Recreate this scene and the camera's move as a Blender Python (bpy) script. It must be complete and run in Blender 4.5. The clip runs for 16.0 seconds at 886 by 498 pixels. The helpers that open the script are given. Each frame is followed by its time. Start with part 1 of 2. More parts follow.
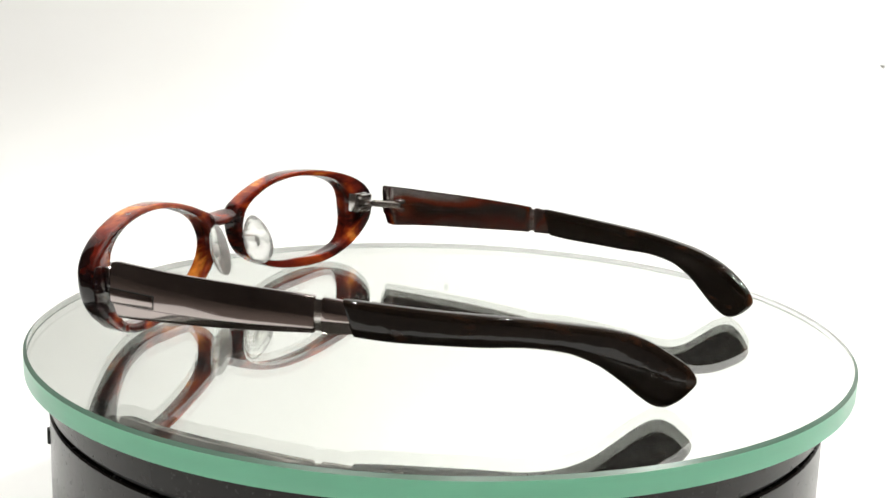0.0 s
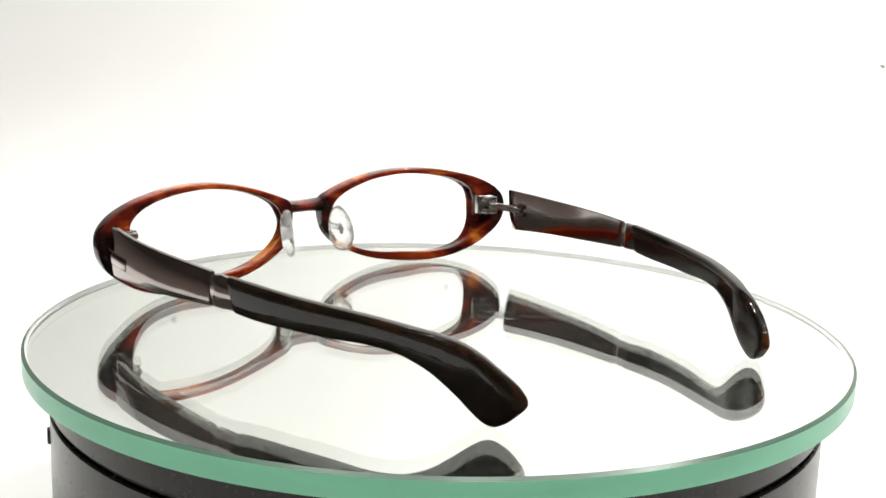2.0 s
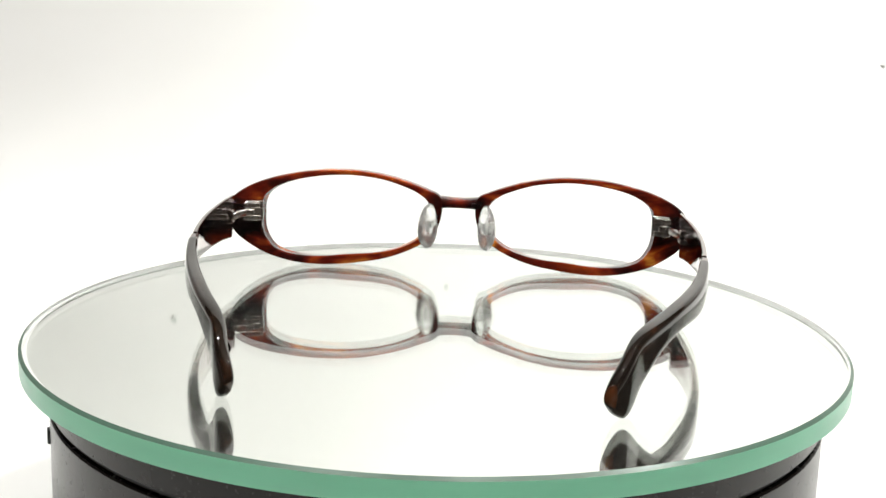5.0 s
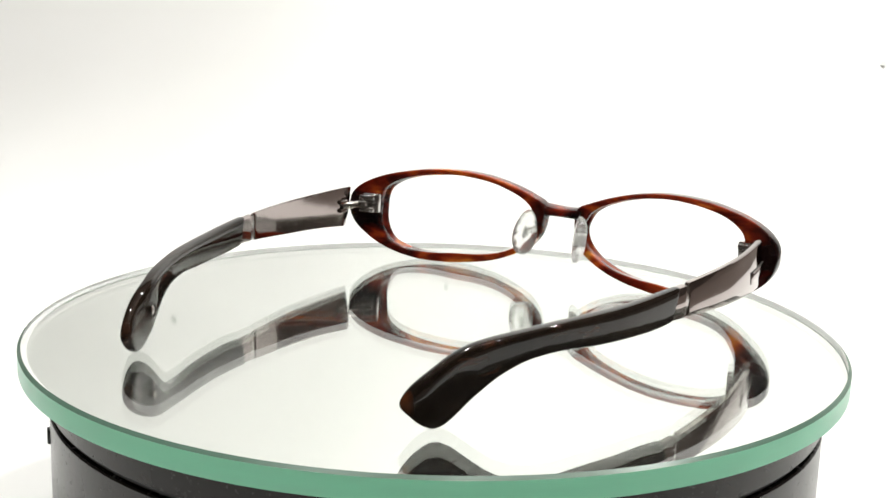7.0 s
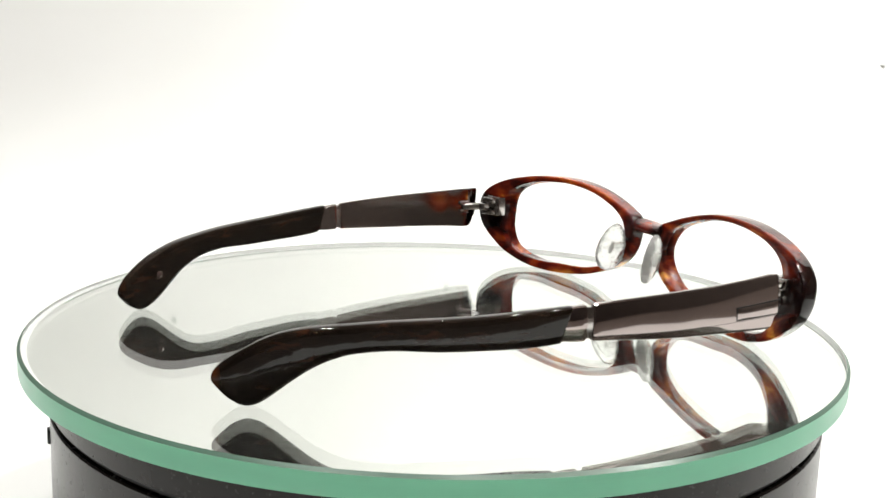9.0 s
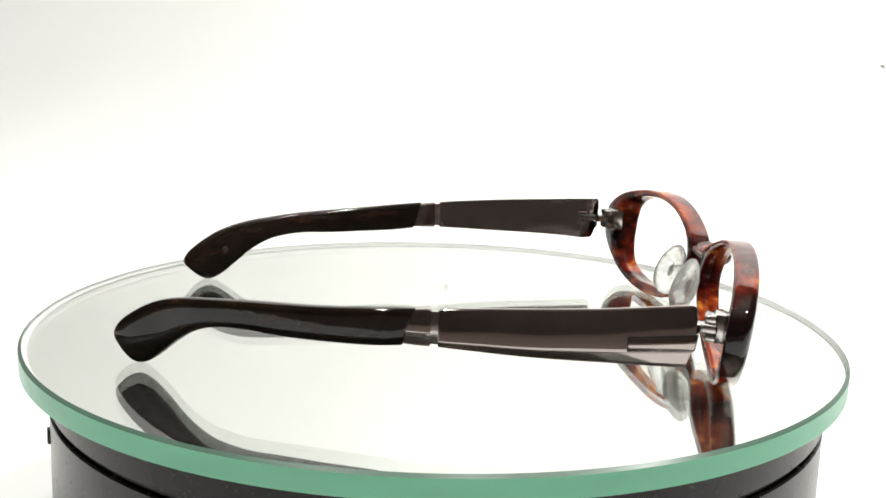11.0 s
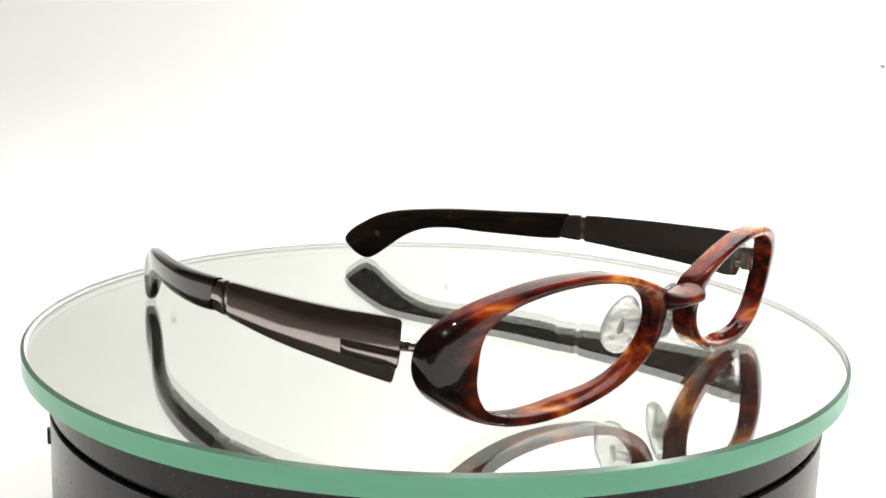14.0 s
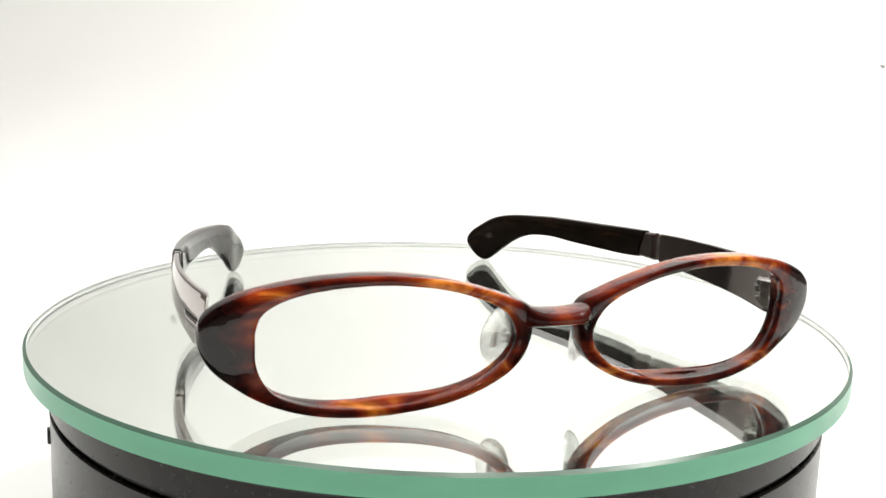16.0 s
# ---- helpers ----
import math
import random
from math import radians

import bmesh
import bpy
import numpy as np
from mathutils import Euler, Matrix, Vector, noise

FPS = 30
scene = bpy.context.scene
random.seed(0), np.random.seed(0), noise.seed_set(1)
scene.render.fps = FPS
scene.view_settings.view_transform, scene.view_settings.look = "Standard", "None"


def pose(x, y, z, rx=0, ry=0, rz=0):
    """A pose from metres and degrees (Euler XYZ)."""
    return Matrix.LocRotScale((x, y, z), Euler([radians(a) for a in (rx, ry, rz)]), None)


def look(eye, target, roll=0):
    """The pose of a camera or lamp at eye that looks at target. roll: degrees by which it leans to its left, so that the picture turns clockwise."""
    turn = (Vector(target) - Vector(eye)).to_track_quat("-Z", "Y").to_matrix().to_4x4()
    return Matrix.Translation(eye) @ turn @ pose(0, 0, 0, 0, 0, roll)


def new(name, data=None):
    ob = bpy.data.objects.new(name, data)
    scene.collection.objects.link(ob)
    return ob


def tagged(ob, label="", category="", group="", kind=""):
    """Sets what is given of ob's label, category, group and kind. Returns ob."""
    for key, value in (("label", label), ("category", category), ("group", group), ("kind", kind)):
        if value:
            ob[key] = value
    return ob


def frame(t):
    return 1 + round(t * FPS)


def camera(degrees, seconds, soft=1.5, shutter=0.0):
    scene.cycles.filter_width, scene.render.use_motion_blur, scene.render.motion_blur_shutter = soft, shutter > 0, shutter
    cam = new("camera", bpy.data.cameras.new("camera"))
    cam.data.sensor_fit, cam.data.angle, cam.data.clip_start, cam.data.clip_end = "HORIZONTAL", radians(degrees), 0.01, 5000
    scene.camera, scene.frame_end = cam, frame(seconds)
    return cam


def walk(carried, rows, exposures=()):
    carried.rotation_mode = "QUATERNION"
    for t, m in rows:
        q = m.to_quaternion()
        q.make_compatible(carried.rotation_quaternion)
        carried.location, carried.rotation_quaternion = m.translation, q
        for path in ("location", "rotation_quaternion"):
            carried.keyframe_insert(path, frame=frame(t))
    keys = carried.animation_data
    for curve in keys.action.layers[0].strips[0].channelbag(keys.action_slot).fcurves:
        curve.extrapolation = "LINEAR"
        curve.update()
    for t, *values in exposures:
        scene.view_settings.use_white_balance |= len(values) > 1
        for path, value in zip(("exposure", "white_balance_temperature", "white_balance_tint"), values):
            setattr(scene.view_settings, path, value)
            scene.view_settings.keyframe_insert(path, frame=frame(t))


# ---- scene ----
CAM_EYE = (0.0, -0.28187, 0.076845)
PITCH, YAW = 0.204186, 0.0015147
CAM_AIM = (CAM_EYE[0] + math.sin(YAW) * math.cos(PITCH), CAM_EYE[1] + math.cos(YAW) * math.cos(PITCH), CAM_EYE[2] - math.sin(PITCH))
SPEED = 14.164     # degrees a second, clockwise from above
cam = camera(42.26, 16.0, soft=1.6)
walk(cam, [(0, look(CAM_EYE, CAM_AIM, 1.7885)), (16, look(CAM_EYE, CAM_AIM, 1.7885))],
     exposures=[(0, 0.0), (4, 0.0), (6, -0.07), (7.5, -0.05), (9, 0.0), (16, 0.0)])

# ---- world and lamps ----
TABLE_Z = -0.062
world = bpy.data.worlds.new("room_air")
scene.world = world
world.use_nodes = True
world.node_tree.nodes["Background"].inputs[0].default_value = (0.9, 0.95, 1.0, 1)
world.node_tree.nodes["Background"].inputs[1].default_value = 0.02


def bulb(x, y, z, watts, aim=None, cone=70, radius=0.015, tint=(0.995, 1.0, 0.955)):
    """A small bare bulb, or a spot where aim is given, also for added fill."""
    data = bpy.data.lights.new("bulb_or_fill_spot", "SPOT" if aim else "POINT")
    data.energy, data.shadow_soft_size, data.color = watts, radius, tint
    if aim:
        data.spot_size, data.spot_blend = radians(cone), 0.9
    ob = new("bulb_or_fill_spot", data)
    ob.matrix_world = look((x, y, z), aim) if aim else pose(x, y, z)
    return ob


bulb(-0.42, -0.38, 1.10, 14, (-0.15, -0.10, TABLE_Z))
bulb(-0.30, -0.44, 1.12, 13, (-0.15, -0.10, TABLE_Z))
bulb(-0.34, 0.10, 1.12, 16, (-0.22, 0.05, TABLE_Z))
# added fill spot, only brightens the upper left of the sweep
bulb(-0.28, -0.25, 1.22, 17, (-0.40, 0.76, 0.34), 27)
bulb(0.48, -0.42, 1.15, 12)
bulb(0.60, -0.34, 1.13, 12)
bulb(0.62, 0.20, 1.10, 22)
bulb(0.72, 0.10, 1.12, 18)
bulb(0.12, -0.08, 1.20, 15)
# another added fill, for the upper sweep right of centre
bulb(0.34, -0.25, 1.22, 38, (0.30, 0.78, 0.36), 50)


# ---- materials ----
def shader(name, colour=(0.5, 0.5, 0.5), rough=0.4, metal=0.0, coat=0.0, ior=1.5):
    m = bpy.data.materials.new(name)
    m.use_nodes = True
    b = m.node_tree.nodes["Principled BSDF"]
    b.inputs["Base Color"].default_value = (*colour, 1)
    b.inputs["Roughness"].default_value = rough
    b.inputs["Metallic"].default_value = metal
    b.inputs["Coat Weight"].default_value = coat
    b.inputs["Coat Roughness"].default_value = 0.03
    b.inputs["IOR"].default_value = ior
    return m, m.node_tree, b


def add(tree, kind, **values):
    n = tree.nodes.new(kind)
    for k, v in values.items():
        n.inputs[k].default_value = v
    return n


def coords(tree, scale=(1, 1, 1)):
    c = tree.nodes.new("ShaderNodeTexCoord")
    mp = tree.nodes.new("ShaderNodeMapping")
    mp.inputs["Scale"].default_value = scale
    tree.links.new(c.outputs["Object"], mp.inputs["Vector"])
    return mp.outputs[0]


def ramp(tree, fac, stops):
    r = tree.nodes.new("ShaderNodeValToRGB")
    el = r.color_ramp.elements
    while len(el) < len(stops):
        el.new(0.5)
    for e, (pos, col) in zip(el, stops):
        e.position, e.color = pos, (*col, 1)
    tree.links.new(fac, r.inputs[0])
    return r.outputs[0]


def bumped(tree, b, height, strength, distance):
    n = tree.nodes.new("ShaderNodeBump")
    n.inputs["Strength"].default_value, n.inputs["Distance"].default_value = strength, distance
    tree.links.new(height, n.inputs["Height"])
    tree.links.new(n.outputs[0], b.inputs["Normal"])


def scratches(tree, b, base, spread, scale=900.0):
    """Roughness that wanders a little round base."""
    n = add(tree, "ShaderNodeTexNoise", Scale=scale, Detail=4.0)
    tree.links.new(coords(tree), n.inputs["Vector"])
    r = tree.nodes.new("ShaderNodeMapRange")
    r.inputs["To Min"].default_value, r.inputs["To Max"].default_value = base - spread, base + spread
    tree.links.new(n.outputs["Fac"], r.inputs["Value"])
    tree.links.new(r.outputs[0], b.inputs["Roughness"])
    return n


def polish(tree, b, strength):
    """The slight waves that hand polishing leaves in acetate."""
    n = add(tree, "ShaderNodeTexNoise", Scale=330.0, Detail=1.5, Roughness=0.4)
    tree.links.new(coords(tree), n.inputs["Vector"])
    bumped(tree, b, n.outputs["Fac"], strength, 0.0006)


def make_tortoise():
    m, t, b = shader("tortoise_acetate", rough=0.022)
    v = coords(t, (0.6, 1.0, 1.35))
    big = add(t, "ShaderNodeTexNoise", Scale=95.0, Detail=3.0, Roughness=0.55, Distortion=0.8)
    t.links.new(v, big.inputs["Vector"])
    # the tone runs darker towards the end pieces
    sep = t.nodes.new("ShaderNodeSeparateXYZ")
    t.links.new(coords(t), sep.inputs[0])
    far = t.nodes.new("ShaderNodeMath")
    far.operation = "ABSOLUTE"
    t.links.new(sep.outputs["X"], far.inputs[0])
    less = t.nodes.new("ShaderNodeMapRange")
    for k, val in (("From Min", 0.036), ("From Max", 0.060), ("To Min", -0.035), ("To Max", 0.075)):
        less.inputs[k].default_value = val
    t.links.new(far.outputs[0], less.inputs["Value"])
    tone = t.nodes.new("ShaderNodeMath")
    tone.operation = "SUBTRACT"
    t.links.new(big.outputs["Fac"], tone.inputs[0])
    # darker at both ends of the bridge
    aside = add(t, "ShaderNodeMath")
    aside.inputs[1].default_value = -0.0056
    t.links.new(far.outputs[0], aside.inputs[0])
    off = t.nodes.new("ShaderNodeMath")
    off.operation = "ABSOLUTE"
    t.links.new(aside.outputs[0], off.inputs[0])
    patch = t.nodes.new("ShaderNodeMapRange")
    for k, val in (("From Min", 0.0014), ("From Max", 0.0048), ("To Min", 0.17), ("To Max", 0.0)):
        patch.inputs[k].default_value = val
    t.links.new(off.outputs[0], patch.inputs["Value"])
    # and darker still over the outermost sides
    side_drop = t.nodes.new("ShaderNodeMapRange")
    for k, val in (("From Min", 0.0595), ("From Max", 0.0670), ("To Min", 0.0), ("To Max", 0.24)):
        side_drop.inputs[k].default_value = val
    t.links.new(far.outputs[0], side_drop.inputs["Value"])
    ends = t.nodes.new("ShaderNodeMath")
    t.links.new(less.outputs[0], ends.inputs[0])
    t.links.new(side_drop.outputs[0], ends.inputs[1])
    both = t.nodes.new("ShaderNodeMath")
    t.links.new(ends.outputs[0], both.inputs[0])
    t.links.new(patch.outputs[0], both.inputs[1])
    t.links.new(both.outputs[0], tone.inputs[1])
    col = ramp(t, tone.outputs[0], [(0.26, (0.008, 0.003, 0.003)), (0.39, (0.045, 0.005, 0.003)), (0.50, (0.130, 0.012, 0.005)), (0.595, (0.29, 0.043, 0.008)), (0.69, (0.68, 0.23, 0.032))])
    fine = add(t, "ShaderNodeTexNoise", Scale=420.0, Detail=3.0, Distortion=0.6)
    t.links.new(v, fine.inputs["Vector"])
    dark = ramp(t, fine.outputs["Fac"], [(0.35, (0.55, 0.5, 0.48)), (0.6, (1, 1, 1))])
    mix = t.nodes.new("ShaderNodeMix")
    mix.data_type, mix.blend_type = "RGBA", "MULTIPLY"
    mix.inputs["Factor"].default_value = 0.7
    t.links.new(col, mix.inputs["A"])
    t.links.new(dark, mix.inputs["B"])
    t.links.new(mix.outputs["Result"], b.inputs["Base Color"])
    polish(t, b, 0.20)
    b.inputs["Specular IOR Level"].default_value = 0.38
    b.inputs["Subsurface Weight"].default_value = 0.35
    b.inputs["Subsurface Radius"].default_value = (1.0, 0.35, 0.12)
    b.inputs["Subsurface Scale"].default_value = 0.004
    return m


def make_dark_acetate():
    m, t, b = shader("dark_brown_acetate", rough=0.03, ior=1.46)
    b.inputs["Specular IOR Level"].default_value = 0.42
    v = coords(t, (1.0, 0.12, 1.3))
    n = add(t, "ShaderNodeTexNoise", Scale=260.0, Detail=5.0, Roughness=0.6, Distortion=0.5)
    t.links.new(v, n.inputs["Vector"])
    c = ramp(t, n.outputs["Fac"], [(0.35, (0.006, 0.0045, 0.0035)), (0.60, (0.014, 0.009, 0.006)), (0.82, (0.055, 0.019, 0.009))])
    # amber glow of backlit acetate, painted on the last millimetres of the tip
    sep = t.nodes.new("ShaderNodeSeparateXYZ")
    t.links.new(coords(t), sep.inputs[0])
    end = t.nodes.new("ShaderNodeMapRange")
    for k, val in (("From Min", -0.1166), ("From Max", -0.1176), ("To Min", 0.0), ("To Max", 1.0)):
        end.inputs[k].default_value = val
    t.links.new(sep.outputs["Y"], end.inputs["Value"])
    # far less so on the wearer's left
    which = t.nodes.new("ShaderNodeMapRange")
    for k, val in (("From Min", -0.001), ("From Max", 0.001), ("To Min", 0.12), ("To Max", 0.8)):
        which.inputs[k].default_value = val
    t.links.new(sep.outputs["X"], which.inputs["Value"])
    share = t.nodes.new("ShaderNodeMath")
    share.operation = "MULTIPLY"
    t.links.new(end.outputs[0], share.inputs[0])
    t.links.new(which.outputs[0], share.inputs[1])
    mix = t.nodes.new("ShaderNodeMix")
    mix.data_type = "RGBA"
    t.links.new(share.outputs[0], mix.inputs["Factor"])
    t.links.new(c, mix.inputs["A"])
    mix.inputs["B"].default_value = (0.075, 0.023, 0.007, 1)
    t.links.new(mix.outputs["Result"], b.inputs["Base Color"])
    polish(t, b, 0.06)
    return m


def make_metal(name, colour, rough, spread=0.02, wobble=0.0):
    m, t, b = shader(name, colour, rough, 1.0)
    scratches(t, b, rough, spread)
    if wobble:
        n = add(t, "ShaderNodeTexNoise", Scale=55.0, Detail=1.0)
        t.links.new(coords(t), n.inputs["Vector"])
        bumped(t, b, n.outputs["Fac"], wobble, 0.0012)
    return m


def make_clear_pad():
    m, t, b = shader("clear_silicone", (0.97, 0.975, 0.96), 0.15, ior=1.40)
    b.inputs["Transmission Weight"].default_value = 0.84
    n = scratches(t, b, 0.15, 0.10, 420.0)
    bumped(t, b, n.outputs["Fac"], 0.55, 0.0014)
    return m


def make_glass(name, film_share):
    """Clear glass with a thin pale diffuse film mixed in."""
    m, t, b = shader(name, (0.978, 0.992, 0.982), 0.0, ior=1.52)
    b.inputs["Transmission Weight"].default_value = 1.0
    film = t.nodes.new("ShaderNodeBsdfDiffuse")
    film.inputs["Color"].default_value = (0.74, 0.76, 0.72, 1)
    n = add(t, "ShaderNodeTexNoise", Scale=30.0, Detail=5.0)
    t.links.new(coords(t), n.inputs["Vector"])
    r = t.nodes.new("ShaderNodeMapRange")
    r.inputs["To Min"].default_value, r.inputs["To Max"].default_value = film_share * 0.6, film_share * 1.4
    t.links.new(n.outputs["Fac"], r.inputs["Value"])
    mix = t.nodes.new("ShaderNodeMixShader")
    t.links.new(r.outputs[0], mix.inputs["Fac"])
    t.links.new(b.outputs[0], mix.inputs[1])
    t.links.new(film.outputs[0], mix.inputs[2])
    t.links.new(mix.outputs[0], t.nodes["Material Output"].inputs["Surface"])
    return m


def make_edge(name, colour, rough, through_share):
    """Ground glass edge: lit from outside, and letting light through."""
    m, t, b = shader(name, colour, rough, ior=1.52)
    n = add(t, "ShaderNodeTexNoise", Scale=45.0, Detail=4.0)
    t.links.new(coords(t, (1, 1, 6)), n.inputs["Vector"])
    low, high = tuple(0.93 * c for c in colour), tuple(min(1.0, 1.06 * c) for c in colour)
    t.links.new(ramp(t, n.outputs["Fac"], [(0.3, low), (0.7, high)]), b.inputs["Base Color"])
    tr = t.nodes.new("ShaderNodeBsdfTranslucent")
    tr.inputs["Color"].default_value = (0.82, 0.94, 0.885, 1)
    mix = t.nodes.new("ShaderNodeMixShader")
    mix.inputs["Fac"].default_value = through_share
    t.links.new(b.outputs[0], mix.inputs[1])
    t.links.new(tr.outputs[0], mix.inputs[2])
    t.links.new(mix.outputs[0], t.nodes["Material Output"].inputs["Surface"])
    return m


def make_base_plastic():
    m, t, b = shader("black_satin_plastic", (0.014, 0.012, 0.011), 0.26)
    b.inputs["Specular IOR Level"].default_value = 0.22
    n = scratches(t, b, 0.26, 0.05, 700.0)
    bumped(t, b, n.outputs["Fac"], 0.02, 0.0003)
    return m


def make_paper():
    m, t, b = shader("white_paper", (0.8, 0.8, 0.795), 0.75)
    n = add(t, "ShaderNodeTexNoise", Scale=6.0, Detail=5.0)
    t.links.new(coords(t), n.inputs["Vector"])
    t.links.new(ramp(t, n.outputs["Fac"], [(0.3, (0.785, 0.785, 0.775)), (0.7, (0.815, 0.815, 0.81))]), b.inputs["Base Color"])
    return m


def make_wall(name, a, c):
    m, t, b = shader(name, a, 0.7)
    n = add(t, "ShaderNodeTexNoise", Scale=3.0, Detail=6.0)
    t.links.new(coords(t), n.inputs["Vector"])
    t.links.new(ramp(t, n.outputs["Fac"], [(0.3, a), (0.7, c)]), b.inputs["Base Color"])
    return m


TORTOISE, DARK, GLASS, EDGE = make_tortoise(), make_dark_acetate(), make_glass("filmed_float_glass", 0.010), make_edge("green_glass_edge", (0.155, 0.53, 0.325), 0.22, 0.22)
GUNMETAL = make_metal("polished_gunmetal", (0.36, 0.315, 0.305), 0.06, 0.025, 0.18)
STEEL = make_metal("hinge_steel", (0.50, 0.48, 0.465), 0.16, 0.05)
CORE = make_metal("pad_core_metal", (0.85, 0.85, 0.84), 0.45, 0.05)
SILVER = make_metal("mirror_silvering", (0.958, 0.975, 0.948), 0.0, 0.0)
CHAMFER = make_edge("polished_chamfer", (0.06, 0.12, 0.085), 0.25, 0.08)
PAD, PLASTIC, PAPER = make_clear_pad(), make_base_plastic(), make_paper()
# pale colour stands in for backdrop light passing through the far edge
EDGE_PALE = make_wall("pale_edge_skin", (0.68, 0.70, 0.69), (0.76, 0.78, 0.77))
GROOVE = shader("groove_black", (0.006, 0.006, 0.006), 0.5)[0]
WALL = make_wall("dim_wall_paint", (0.125, 0.102, 0.090), (0.16, 0.130, 0.116))
SPECK = shader("grey_smudge", (0.56, 0.58, 0.56), 0.8)[0]


# ---- mesh helpers ----
def mesh_of(name, bm, material, smooth=True):
    bmesh.ops.recalc_face_normals(bm, faces=bm.faces)
    me = bpy.data.meshes.new(name)
    bm.to_mesh(me)
    bm.free()
    me.materials.append(material)
    for f in me.polygons:
        f.use_smooth = smooth
    return me


def part(name, bm, material, parent, label="", smooth=True, sharp=None):
    me = mesh_of(name, bm, material, smooth)
    if sharp:
        me.set_sharp_from_angle(angle=radians(sharp))
    ob = new(name, me)
    ob.parent = parent
    return tagged(ob, label)


def loft(rings, cyclic=False, caps=True):
    """A skin over rings of points, each ring closed."""
    bm = bmesh.new()
    vs = [[bm.verts.new(p) for p in r] for r in rings]
    n, k = len(vs), len(vs[0])
    for i in range(n if cyclic else n - 1):
        a, b = vs[i], vs[(i + 1) % n]
        for j in range(k):
            bm.faces.new((a[j], a[(j + 1) % k], b[(j + 1) % k], b[j]))
    if caps and not cyclic:
        bm.faces.new(vs[0])
        bm.faces.new(vs[-1])
    return bm


def lathe(profile, steps=128):
    """Turns a closed outline of (radius, height) round z."""
    return loft([[(r * math.cos(a), r * math.sin(a), z) for r, z in profile] for a in (2 * math.pi * i / steps for i in range(steps))], cyclic=True)


def box(sx, sy, sz, m, bevel=0.0002):
    bm = bmesh.new()
    bmesh.ops.create_cube(bm, size=1, matrix=Matrix.Diagonal((sx, sy, sz, 1)))
    bmesh.ops.bevel(bm, geom=bm.edges[:], offset=bevel, segments=2, affect="EDGES", profile=0.5)
    bmesh.ops.transform(bm, matrix=m, verts=bm.verts[:])
    return bm


def rod(a, b, r, steps=16, squash=1.0):
    a, b = Vector(a), Vector(b)
    q = (b - a).to_track_quat("Z", "Y").to_matrix()
    n = (b - a).length
    rings = []
    for d, s in ((0, 0.75), (0.12 * r, 0.95), (0.3 * r, 1), (n - 0.3 * r, 1), (n - 0.12 * r, 0.95), (n, 0.75)):
        rings.append([a + q @ Vector((s * r * math.cos(t), s * r * squash * math.sin(t), d)) for t in (2 * math.pi * i / steps for i in range(steps))])
    return loft(rings)


def curve_at(ks, vs):
    """A smooth curve through (ks, vs), ks rising."""
    ks, vs = np.array(ks, float), np.array(vs, float)
    g = np.gradient(vs, ks)

    def at(x):
        i = int(np.clip(np.searchsorted(ks, x) - 1, 0, len(ks) - 2))
        h = ks[i + 1] - ks[i]
        s = min(max((x - ks[i]) / h, -0.3), 1.3)
        return float((2 * s**3 - 3 * s**2 + 1) * vs[i] + (s**3 - 2 * s**2 + s) * h * g[i] + (3 * s**2 - 2 * s**3) * vs[i + 1] + (s**3 - s**2) * h * g[i + 1])
    return at


def closed_loop(points, centre, n, squash):
    """The outline through points as n points at even turns round centre."""
    p = np.array(points, float)
    a = np.arctan2((p[:, 1] - centre[1]) * squash, p[:, 0] - centre[0])
    order = np.argsort(a)
    a, p = a[order], p[order]
    a = np.concatenate([a[-3:] - 2 * np.pi, a, a[:3] + 2 * np.pi])
    p = np.concatenate([p[-3:], p, p[:3]])
    fx, fz = curve_at(a, p[:, 0]), curve_at(a, p[:, 1])
    return [(fx(t), fz(t)) for t in np.linspace(-np.pi, np.pi, n, endpoint=False)]


def thing(name, label, category, group="", kind=""):
    return tagged(new(name), label, category, group, kind)


# ---- the set: paper sweep, room ----


def sweep_sheet():
    """A paper sheet that lies on the table and curves up behind."""
    line = [(-0.30, TABLE_Z), (0.0, TABLE_Z), (0.45, TABLE_Z)]
    for i in range(1, 13):
        a = math.pi / 2 * i / 12
        line.append((0.45 + 0.3 * math.sin(a), TABLE_Z + 0.3 - 0.3 * math.cos(a)))
    line += [(0.755, 0.7), (0.76, 1.12)]
    bm = bmesh.new()
    xs = np.linspace(-0.43, 0.43, 9)
    for off in (0.0, -0.0015):
        rows = [[bm.verts.new((x, y, z + off) if i < 3 else (x, y - off, z + off)) for x in xs] for i, (y, z) in enumerate(line)]
        for a, b in zip(rows, rows[1:]):
            for j in range(len(xs) - 1):
                bm.faces.new((a[j], a[j + 1], b[j + 1], b[j]))
    return bm


sweep = tagged(new("backdrop", mesh_of("backdrop", sweep_sheet(), PAPER)), "seamless white paper sweep behind the turntable", "backdrop", kind="structure")


def smudge(x, y, z, wide, tall, lean):
    """A small flat mark on the paper."""
    bm = bmesh.new()
    bm.faces.new([bm.verts.new((wide * math.cos(a) * (1 + 0.15 * math.sin(3 * a)), 0, tall * math.sin(a))) for a in (2 * math.pi * i / 20 for i in range(20))])
    bmesh.ops.transform(bm, matrix=pose(x, y, z, lean), verts=bm.verts[:])
    return part("smudge", bm, SPECK, sweep, "small grey smudge")


smudge(0.3600, 0.676, 0.046, 0.0022, 0.0025, -40)
smudge(0.0052, 0.7400, 0.169, 0.0019, 0.0032, -14)
smudge(-0.2461, 0.7465, 0.210, 0.0028, 0.0030, -6)


def slab(name, size, at, material, label):
    return tagged(new(name, mesh_of(name, box(*size, pose(*at), 0.004), material, False)), label, "room", kind="structure")


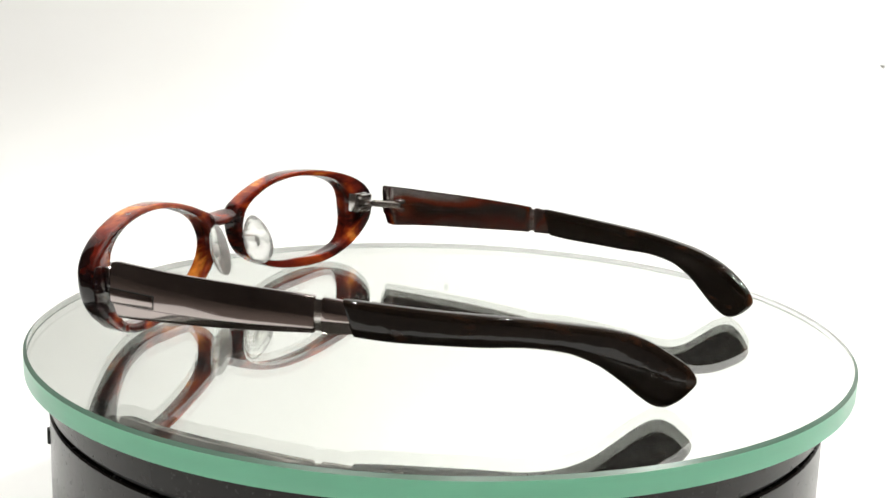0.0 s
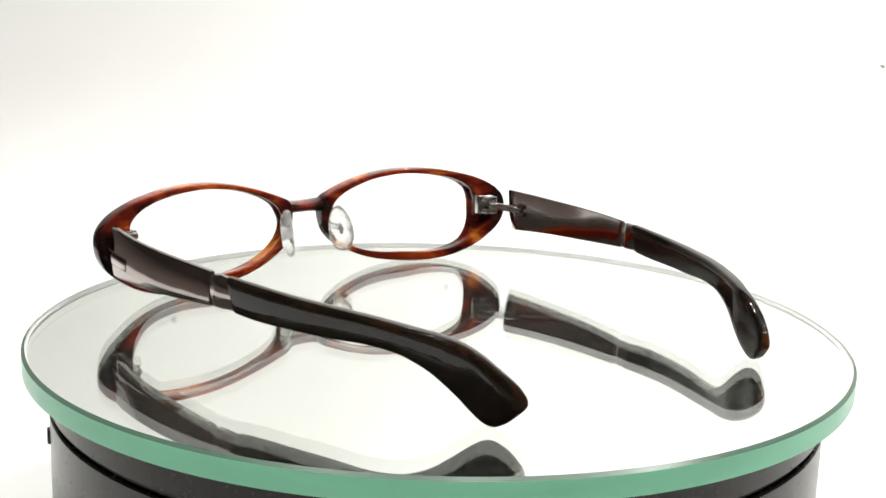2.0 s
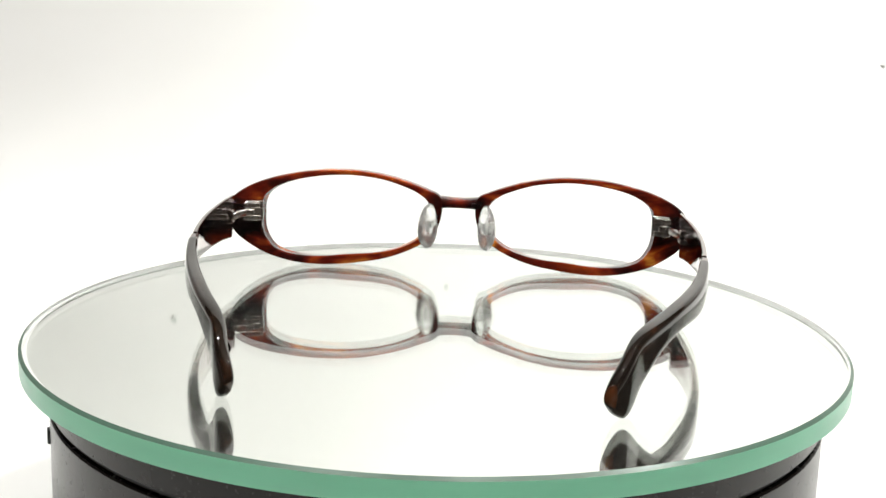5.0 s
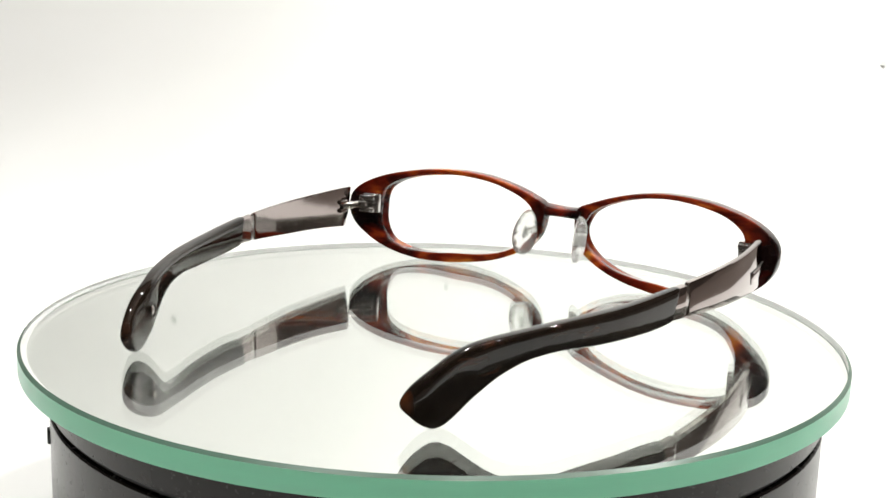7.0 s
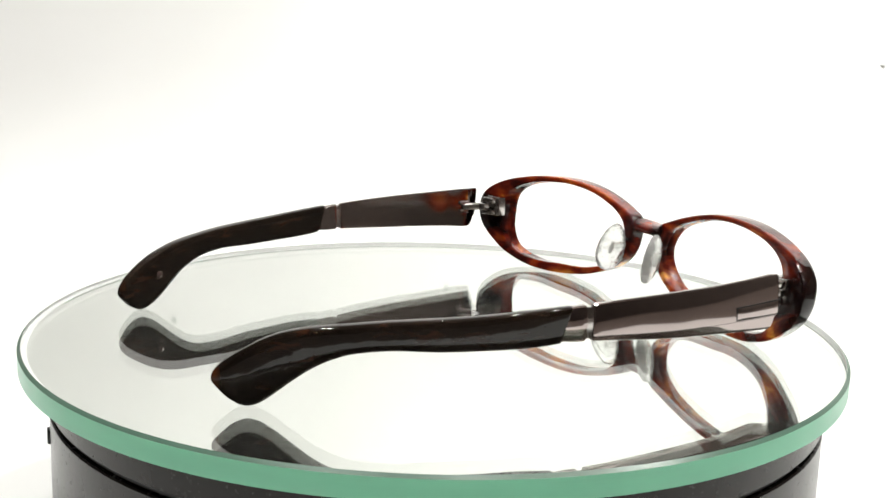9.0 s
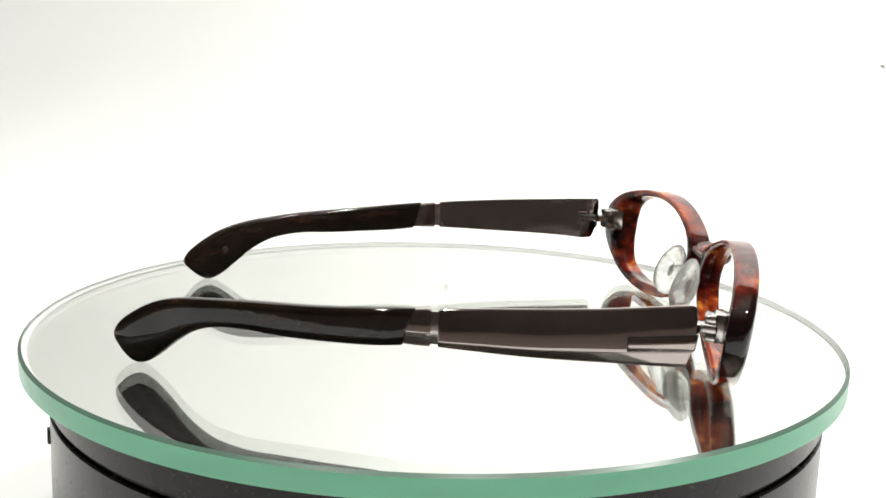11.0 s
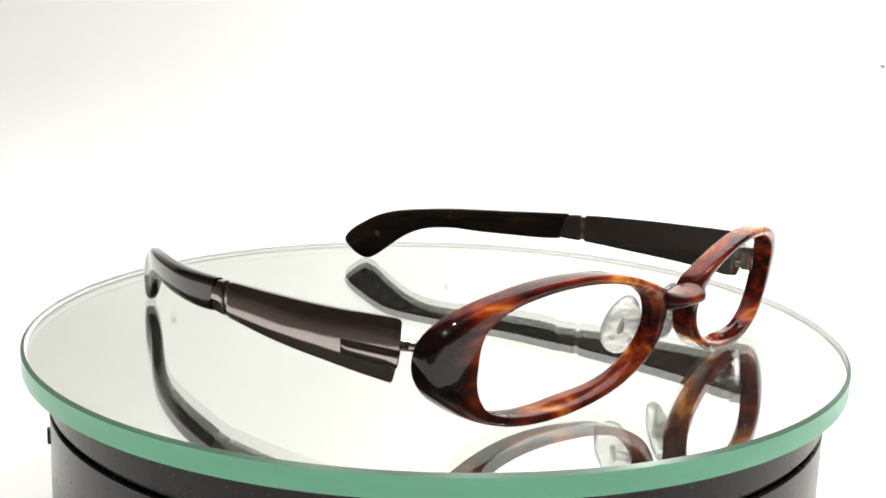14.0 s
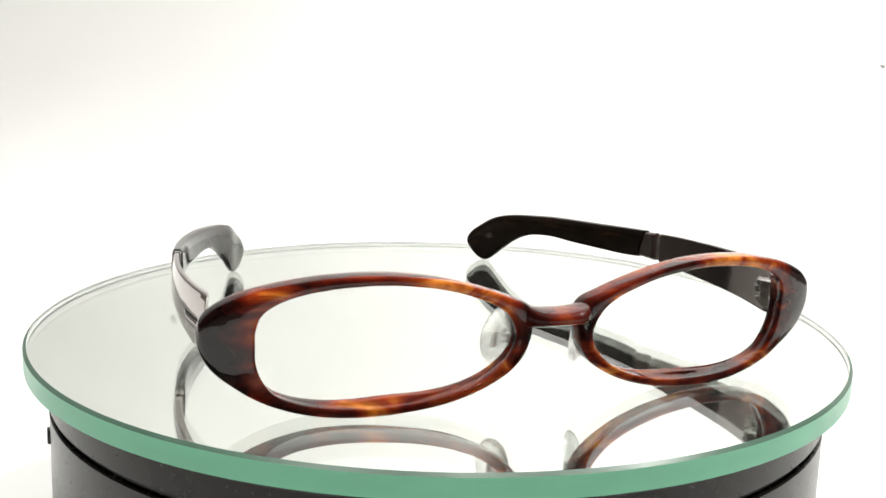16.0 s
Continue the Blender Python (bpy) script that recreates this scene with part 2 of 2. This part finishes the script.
slab("tabletop", (2.5, 1.7, 0.03), (0, 0.02, TABLE_Z - 0.018), WALL, "dim painted table top under the paper")
slab("floor", (4.4, 4.4, 0.1), (0, -0.3, -0.86), WALL, "dim grey-brown floor")
slab("ceiling", (4.4, 4.4, 0.1), (0, -0.3, 1.55), WALL, "dim painted ceiling")
slab("wall_south", (4.4, 0.1, 2.3), (0, -2.45, 0.345), WALL, "dim painted wall")
slab("wall_north", (4.4, 0.1, 2.3), (0, 1.85, 0.345), WALL, "dim painted wall")
# added wide white panel, out of view, gives the metal white to reflect
slab("added_panel", (2.3, 0.03, 1.25), (0, 0.81, 0.56), PAPER, "added plain white panel behind the paper sweep, for reflections")
slab("wall_west", (0.1, 4.18, 2.3), (-2.15, -0.3, 0.345), WALL, "dim painted wall")
slab("wall_east", (0.1, 4.18, 2.3), (2.15, -0.3, 0.345), WALL, "dim painted wall")


# ---- turntable ----
R, THICK = 0.1, 0.0050
DISC_OFF = (0.000674, -0.000623)


def make_base():
    """The round foot under the disc, with a turned groove and a notch."""
    th = thing("turntable_base", "black satin plastic turntable base under the disc", "turntable")
    top, g, r = -THICK - 0.0012, -0.0142, 0.0945
    prof = [(0.02, top), (r - 0.0006, top), (r, top - 0.0006), (r, g + 0.0007), (r - 0.0004, g + 0.0004), (0.02, g + 0.0004)]
    part("platter", lathe(prof), PLASTIC, th, "", sharp=30)
    part("groove", lathe([(0.03, g + 0.0003), (r - 0.0012, g + 0.0003), (r - 0.0012, g - 0.0009), (0.03, g - 0.0009)]), GROOVE, th, "dark shadow gap", sharp=30)
    b = TABLE_Z + 0.0005
    prof = [(0.02, g - 0.001), (r - 0.0004, g - 0.001), (r, g - 0.0014), (r, b + 0.002), (r - 0.002, b), (0.02, b)]
    part("body", lathe(prof), PLASTIC, th, "", sharp=30)
    part("knob", box(0.0016, 0.003, 0.0034, pose(-0.0889, -0.0316, -0.0218, 0, 0, 19.6), 0.0003), GROOVE, th, "small black side switch")
    return th


def turned(profile, steps=192):
    """An open skin turned round z; its faces look up for a profile that runs outwards."""
    bm = bmesh.new()
    cols = []
    for i in range(steps):
        a = 2 * math.pi * i / steps
        cols.append([bm.verts.new((r * math.cos(a) + DISC_OFF[0], r * math.sin(a) + DISC_OFF[1], z)) for r, z in profile])
    for i in range(steps):
        a, b = cols[i], cols[(i + 1) % steps]
        for j in range(len(profile) - 1):
            bm.faces.new((a[j], a[j + 1], b[j + 1], b[j]))
    return bm


def skin(name, bm, material, parent, label, smooth=True):
    """Like part(), but keeps the way the faces look."""
    me = bpy.data.meshes.new(name)
    bm.to_mesh(me)
    bm.free()
    me.materials.append(material)
    for f in me.polygons:
        f.use_smooth = smooth
    ob = new(name, me)
    ob.parent = parent
    return tagged(ob, label)


def make_disc():
    """A back-silvered round mirror with a ground green edge."""
    th = thing("mirror_disc", "round mirror of thick glass with pale green edge", "mirror")
    c = 0.0008
    skin("glass", turned([(0.0001, 0.0), (0.05, 0.0), (R - c, 0.0)]), GLASS, th, "clear polished glass", False)
    skin("chamfer", turned([(R - c, 0.0), (R, -0.0006)]), CHAMFER, th, "polished chamfer")
    skin("edge_band", turned([(R, -0.0006), (R, -THICK)]), EDGE, th, "pale green glass edge")
    skin("underside", turned([(R, -THICK), (0.05, -THICK), (0.0001, -THICK)]), GLASS, th, "clear glass underside", False)
    # added skin, painted pale like light coming through the edge
    skin("pale_skin", turned([(R - 0.0005, -THICK + 0.0004), (R - 0.0005, -0.0007)]), EDGE_PALE, th, "added pale skin inside the edge, painted as light passing through")
    part("silvering", lathe([(0.0001, -THICK + 0.0003), (R - 0.0012, -THICK + 0.0003), (R - 0.0012, -THICK + 0.0001), (0.0001, -THICK + 0.0001)], 192), SILVER, th, "silver mirror backing", smooth=False)
    part("backing", lathe([(0.001, -THICK - 0.0002), (R - 0.0025, -THICK - 0.0002), (R - 0.0025, -THICK - 0.0011), (0.001, -THICK - 0.0011)]), GROOVE, th, "dark backing", sharp=30)
    return th


# ---- eyeglasses ----
# millimetres in the glasses' own space: x to the wearer's right, y forward, z up
SEAT = (-0.0427, 0.01852, 66.2)     # where the frame stands on the disc


def mm(p):
    return Vector((p[0] * 0.001, p[1] * 0.001, p[2] * 0.001))


def back_y(x, z=15.0):
    """The back of the front frame: bowed, leaning a little and a touch skewed."""
    return 17.1 - 0.0023 * x * x + 0.116 * (z - 15) + 0.0283 * x


OUTER = [(5.2, 20.6), (6.4, 21.9), (9.5, 23.2), (14, 24.9), (19.8, 26.6), (25.4, 27.8), (31, 28.5), (36.2, 28.7), (41.5, 28.55), (46.7, 28.1), (51.8, 27.2), (57, 26.0), (61.7, 24.3), (65.4, 22.2),
         (67.8, 19.6), (68.5, 16.6), (68.1, 13.4), (66.2, 10), (62.2, 6.5), (57.6, 3.7), (52, 1.6), (47, 0.5), (41.5, 0.05), (35, 0.2), (28.6, 0.9), (22, 2.1), (16.5, 3.9), (12, 6.1), (8.7, 8.4), (6.5, 11.2), (5.4, 14.5), (5.0, 17.8)]
INNER = [(58.8, 15), (58.7, 18.5), (57.6, 21.3), (55, 23.4), (50.3, 25.3), (45, 26.4), (40, 27.0), (33.5, 27.2), (28.5, 26.8), (23.5, 26.0), (17.5, 24.2), (13, 22.3), (10.2, 20.3), (8.7, 18), (7.9, 15),
         (8.6, 12.2), (10.6, 9.5), (13.8, 6.9), (18.3, 4.7), (23.6, 3.1), (29, 2.1), (34.7, 1.65), (40.2, 1.6), (46, 2.1), (51.4, 3.3), (55, 5.0), (57.4, 8), (58.6, 11.4)]


def rim_section(wide, deep, rise):
    """The outline across a rim as (across, depth) in millimetres from its inner back edge, with rounded edges and an inner front lip; rise lifts the inner back edge."""
    big = min(1.6, wide * 0.36)
    small = min(0.65, wide * 0.30)
    lip = 0.45
    pts = []

    for k in range(4):                             # inner back
        a = radians(270 - 30 * k)
        pts.append((small - rise + small * math.cos(a), small + small * math.sin(a)))
    pts.append((-0.85 * rise, deep * 0.40))
    pts.append((0.12 - 0.8 * rise, deep * 0.47))
    pts.append((-lip + 0.05, deep * 0.62))
    for k in range(4):                             # inner front
        a = radians(180 - 30 * k)
        pts.append((-lip + small + small * math.cos(a), deep - small + small * math.sin(a)))
    pts.append((wide * 0.5, deep + 0.12))
    for k in range(4):                             # outer front
        a = radians(90 - 30 * k)
        pts.append((wide - big + big * math.cos(a), deep - big + big * math.sin(a)))
    pts.append((wide, deep * 0.4))
    for k in range(4):                             # outer back
        a = radians(-30 * k)
        pts.append((wide - small + small * math.cos(a), small + small * math.sin(a)))
    pts.append((wide * 0.5, 0.0))
    return pts


def rim_mesh(side):
    mid = (33.0, 14.6)
    out, inn = closed_loop(OUTER, mid, 160, 1.75), closed_loop(INNER, mid, 160, 1.75)
    rings = []
    for (ox, oz), (ix, iz) in zip(out, inn):
        width = math.hypot(ox - ix, oz - iz)
        ux, uz = (ox - ix) / width, (oz - iz) / width
        broad = min(width / 9.0, 1.0)
        ring = []
        for a, d in rim_section(width, 5.0 + 0.4 * broad, 1.5 * max(-uz, 0.0) ** 1.5):
            x, z = ix + a * ux, iz + a * uz
            y = back_y(side * x, z) + d - 0.5 * broad * max(a / width, 0) ** 2 * (d / 5.0)
            ring.append(mm((side * x, y, max(z, 0.02))))
        rings.append(ring)
    return loft(rings, cyclic=True)


def bridge_mesh():
    rings = []
    for i in range(17):
        x = -7.2 + 14.4 * i / 16
        e = abs(x) / 7.2
        top, bot = 20.7 + 0.9 * e**2.2, 17.5 - 0.6 * e**3
        yb, yf = 17.6, 26.0 - 3.2 * e**4
        w, h, cy, cz = (yf - yb) / 2, (top - bot) / 2, (yf + yb) / 2, (top + bot) / 2
        ring = []
        for k in range(20):
            a = 2 * math.pi * k / 20
            c, s = math.cos(a), math.sin(a)
            ring.append(mm((x, cy + w * math.copysign(abs(c) ** 0.85, c), cz + h * math.copysign(abs(s) ** 0.85, s))))
        rings.append(ring)
    return loft(rings)


PLAN = {1: curve_at([-125, -112, -95, -75, -50, -38, -25, -10, 5], [32.7, 40.7, 50.9, 59.4, 65.0, 66.5, 67.2, 66.7, 64.9]),
        -1: curve_at([-125, -112, -95, -75, -50, -38, -25, -10, 5], [29.5, 36.9, 46.3, 54.8, 62.2, 64.4, 65.9, 66.3, 65.2])}
SHIFT = {1: 0.0, -1: -1.0}


def plan_point(side, y, out, z):
    """A point at y along a temple, out millimetres outside its middle sheet."""
    f = PLAN[side]
    slope = (f(y + 0.5) - f(y - 0.5))
    n = math.hypot(1, slope)
    return mm((side * (f(y) + out / n), y - out * slope / n, z))


PLATE_TOP = curve_at([-54, -46, -31, -12, 3], [19.5, 20.1, 20.8, 21.5, 22.3])
PLATE_BOT = curve_at([-54, -46, -31, -12, 3], [12.6, 12.3, 11.4, 10.5, 9.5])


PLATE_END = {1: 0.1, -1: -1.4}


def front_lean(side, y, o, h):
    """The front end of a plate is cut at a slant and wraps forward on the outside."""
    k = min(max((y + 8.0) / (PLATE_END[side] + 8.0), 0.0), 1.0)
    return k * ((h - 0.5) * 2.4 + 1.8 * (o + 0.75) * k)


def crease(y):
    """The height share at which the broad upper facet of a plate breaks into its lower bevel."""
    return 0.26 - 0.14 * min(max(y / -47.0, 0.0), 1.1)


def facet(y, h):
    """How far the upper facet stands out at the height share h: full at the crease, rolling in towards the top."""
    hc = crease(y)
    return 1.2 - 0.80 * max((h - hc) / (1 - hc), 0.0) ** 1.9


def plate_section(y):
    hc = crease(y)
    upper = [(facet(y, h), h) for h in np.linspace(0.968, hc + 0.02, 12)]
    return ([(-0.62, 0.0), (-0.75, 0.025), (-0.75, 0.975), (-0.62, 1.0), (0.10, 1.0), (0.30, 0.990)] + upper
            + [(1.17, hc), (1.05, hc - 0.012), (1.02, hc - 0.035), (0.84, 0.065), (0.79, 0.032), (0.68, 0.010), (0.52, 0.0)])


def plate_mesh(side):
    rings = []
    end = PLATE_END[side]
    for y, tight in [(end, 0.03), (end - 0.12, 0.008)] + [(y, 0.0) for y in np.linspace(end - 0.3, -46.6, 44)] + [(-46.85, 0.008), (-47.0, 0.03)]:
        t, b = PLATE_TOP(y), PLATE_BOT(y)
        ring = []
        for o, h in plate_section(y):
            o, h = 0.2 + (o - 0.2) * (1 - 4 * tight), 0.5 + (h - 0.5) * (1 - tight)
            ring.append(plan_point(side, y + front_lean(side, y, o, h), o, b + h * (t - b)))
        rings.append(ring)
    return loft(rings)


def inlay_mesh(side, grow, lift):
    """The small raised tab at the front of a plate, just over the crease."""
    rings = []
    g = grow / 11.0
    front, back = PLATE_END[side] - 0.2 + grow, -10.2 - grow
    for k in range(14):
        y = front + (back - front) * k / 13
        up = lift * (0.35 if k in (0, 13) else 1.0)
        t, b = PLATE_TOP(y), PLATE_BOT(y)
        low, high = crease(y) + 0.025 - g, crease(y) + 0.27 + g
        outline = [(facet(y, low) - 0.3, low), (facet(y, low) + 0.6 * up, low + 0.004), (facet(y, low) + up, low + 0.02)]
        outline += [(facet(y, low) + up, high - 0.02), (facet(y, low) + 0.6 * up - 0.02, high - 0.004), (facet(y, high) - 0.3, high)]
        rings.append([plan_point(side, y + front_lean(side, y, o, h), o, b + h * (t - b)) for o, h in outline])
    return loft(rings)


def neck_mesh(side):
    """The narrow joint between a plate and its collar."""
    rings = []
    for y, g in ((-46.5, 0.90), (-47.4, 0.86), (-48.2, 0.86), (-49.2, 0.90)):
        t, b = PLATE_TOP(y), PLATE_BOT(y)
        rings.append([plan_point(side, y, o, (t + b) / 2 + h * g * (t - b) / 2) for o, h in
                      ((-0.55, -1.0), (-0.62, -0.9), (-0.62, 0.9), (-0.55, 1.0), (0.3, 1.0), (0.62, 0.8), (0.85, 0.0), (0.78, -0.6), (0.4, -1.0))])
    return loft(rings)


def collar_mesh(side):
    """The metal sleeve that the tip grows out of, creased like the plate; its back end slants."""
    rings = []
    for y, g, slant in ((-48.55, 0.93, 0.0), (-48.7, 0.99, 0.0), (-49.6, 1.0, 0.2), (-51.5, 1.0, 0.6), (-54.5, 0.96, 1.0), (-57.0, 0.90, 1.0)):
        t, b = PLATE_TOP(y), PLATE_BOT(y)
        rings.append([plan_point(side, y - slant * (0.5 - h), 0.1 + (o - 0.1) * g, b + (0.5 + (h - 0.5) * g) * (t - b)) for o, h in
                      ((-0.6, 0.0), (-0.95, 0.06), (-0.95, 0.94), (-0.6, 1.0), (0.35, 1.0), (0.75, 0.97), (1.15, 0.75), (1.3, 0.45), (1.28, 0.38), (1.12, 0.35), (0.9, 0.05), (0.6, 0.0))])
    return loft(rings)


TIP = [((-52.2, 19.75), (-54.4, 12.25), 1.35), ((-52.5, 19.85), (-54.7, 12.15), 1.5), ((-61, 19.3), (-61, 11.7), 1.65), ((-70, 18.7), (-69.4, 11.6), 1.85), ((-78, 18.3), (-78.5, 11.6), 1.95), ((-87, 17.8), (-86.5, 11.9), 2.0),
       ((-95.0, 17.0), (-92.8, 11.3), 2.0), ((-101.0, 16.2), (-96.4, 10.2), 2.0), ((-105.2, 15.15), (-100.1, 8.2), 1.95), ((-108.8, 13.6), (-103.8, 5.2), 1.9), ((-112.2, 11.4), (-107.2, 2.1), 1.85),
       ((-114.6, 9.6), (-109.4, 0.5), 1.8), ((-115.9, 8.35), (-110.9, 0.05), 1.75), ((-116.75, 7.2), (-112.0, 0.15), 1.65), ((-117.2, 6.2), (-113.0, 0.65), 1.5), ((-117.25, 5.2), (-114.1, 1.4), 1.2), ((-116.9, 4.4), (-115.1, 2.4), 0.7)]


def flare(y):
    """The end of a tip turns outwards again a little."""
    k = min(max((-y - 104.0) / 9.0, 0.0), 1.0)
    return 1.2 * k * k * (3 - 2 * k)


def tip_mesh(side):
    rows = np.array([(a[0], a[1], b[0], b[1], w) for a, b, w in TIP])
    k = np.arange(len(rows))
    fs = [curve_at(k, rows[:, j]) for j in range(5)]
    rings = []
    for s in np.linspace(0, len(rows) - 1, 5 * len(rows)):
        ty, tz, by, bz, w = (f(s) for f in fs)
        soft = 0.46 + 0.30 * min(max((s - 7) / 6, 0.0), 1.0)      # boxy along the ear, rounder at the end
        ring = []
        for i in range(32):
            a = 2 * math.pi * i / 32
            c, d = math.cos(a), math.sin(a)
            o, h = 0.86 * w * math.copysign(abs(c) ** soft, c), math.copysign(abs(d) ** (0.5 + 0.3 * (soft - 0.46)), d)
            y, z = (ty + by) / 2 + h * (ty - by) / 2, (tz + bz) / 2 + h * (tz - bz) / 2
            ring.append(plan_point(side, y + SHIFT[side], o + flare(y), max(z, 0.03)))
        rings.append(ring)
    return loft(rings)


def pad_mesh(side, steps, wide, tall, lift=0.0):
    c = Vector((8.8, 13.4, 13.0))
    n = Vector((-0.84, -0.52, 0.12)).normalized()
    up = Vector((-0.42, 0.05, 1.0))
    up = (up - n * up.dot(n)).normalized()
    w = up.cross(n)
    rings = []
    for d, s in steps:
        ring = []
        for i in range(32):
            a = 2 * math.pi * i / 32
            x, z = wide * math.cos(a) * (1 - 0.18 * math.sin(a)), tall * math.sin(a)
            p = c + n * (d + lift) + w * (x * s) + up * (z * s)
            ring.append(mm((side * p.x, p.y, p.z)))
        rings.append(ring)
    return loft(rings)


PAD_SKIN = ((-2.2, 0.35), (-2.1, 0.55), (-1.7, 0.74), (-1.0, 0.92), (-0.2, 1.0), (0.5, 0.98), (1.0, 0.88), (1.25, 0.7), (1.35, 0.45), (1.38, 0.15))
PAD_CORE = ((-1.6, 0.6), (-1.3, 0.95), (-0.9, 0.8), (-0.5, 1.0), (-0.1, 0.7), (0.0, 0.4))


def eyeglasses():
    th = thing("eyeglasses", "tortoiseshell oval eyeglasses with dark metal temples, standing open", "eyeglasses")
    for side in (1, -1):
        part("rim", rim_mesh(side), TORTOISE, th, "red-brown tortoiseshell acetate rim", sharp=50)
        pad = part("nose_pad", pad_mesh(side, PAD_SKIN, 3.9, 6.9), PAD, th, "clear silicone nose pad")
        part("pad_core", pad_mesh(side, PAD_CORE, 0.6, 1.9), CORE, pad, "grey metal core")
        part("pad_stem", rod(mm((side * 8.6, 13.0, 13.3)), mm((side * 7.2, 17.4, 13.7)), 0.0009), PAD, pad, "short clear pad stem")
        skew = 0.0283 * side * 60
        at = lambda x, y, z: Matrix.Translation(mm((side * x, y + skew, z))) @ pose(0, 0, 0, 0, 0, -15 * side)
        hinge = part("hinge", box(0.0052, 0.0030, 0.0060, at(60.6, 8.0, 16.8), 0.0003), STEEL, th, "grey steel hinge")
        for dz in (-1.9, 1.9):
            part("knuckle", box(0.0048, 0.0024, 0.0016, at(60.8, 5.7, 16.8 + dz), 0.0003), STEEL, hinge)
        part("hinge_block", box(0.0034, 0.0044, 0.0019, at(61.6, 4.6, 16.8), 0.0003), STEEL, hinge)
        part("hinge_arm", rod(mm((side * 61.8, 3.6 + skew, 16.7)), mm((side * 65.2, -3.4, 16.3)), 0.0009, squash=1.3), STEEL, hinge)
        part("screw", rod(mm((side * 61.2, 5.0 + skew, 14.0)), mm((side * 61.2, 5.0 + skew, 19.6)), 0.0007), STEEL, hinge)
        temple = part("temple", plate_mesh(side), GUNMETAL, th, "polished gunmetal temple plate", sharp=22)
        part("inlay", inlay_mesh(side, 0.0, 0.30), GUNMETAL, temple, "raised metal tab", sharp=40)
        part("inlay_gap", inlay_mesh(side, 0.20, 0.05), GROOVE, temple, "dark line round the inlay", sharp=20)
        part("neck", neck_mesh(side), STEEL, temple, "narrow steel joint", sharp=25)
        part("collar", collar_mesh(side), GUNMETAL, temple, "stepped metal collar", sharp=25)
        for dz in (-1.3, 1.3):
            part("barrel", rod(plan_point(side, -1.6, -1.1, 16.3 + dz), plan_point(side, -4.6, -1.1, 16.2 + dz), 0.0007), GUNMETAL, temple)
        part("temple_tip", tip_mesh(side), DARK, temple, "glossy dark brown acetate temple tip")
        if side < 0:
            part("emblem", rod(plan_point(-1, -108.6, -1.5, 8.7), plan_point(-1, -108.6, -1.86, 8.7), 0.0010), GUNMETAL, temple, "tiny round metal emblem")
    part("bridge", bridge_mesh(), TORTOISE, th, "dark tortoiseshell bridge")
    return th


base = make_base()
disc = make_disc()
glasses = eyeglasses()


def motions():
    times = [i * 0.5 for i in range(33)]
    sx, sy, sa = SEAT
    walk(disc, [(t, pose(0, 0, 0, 0, 0, -SPEED * t)) for t in times])
    walk(glasses, [(t, pose(0, 0, 0, 0, 0, -SPEED * t) @ pose(sx, sy, 0.00002, 0, 0, sa)) for t in times])


motions()
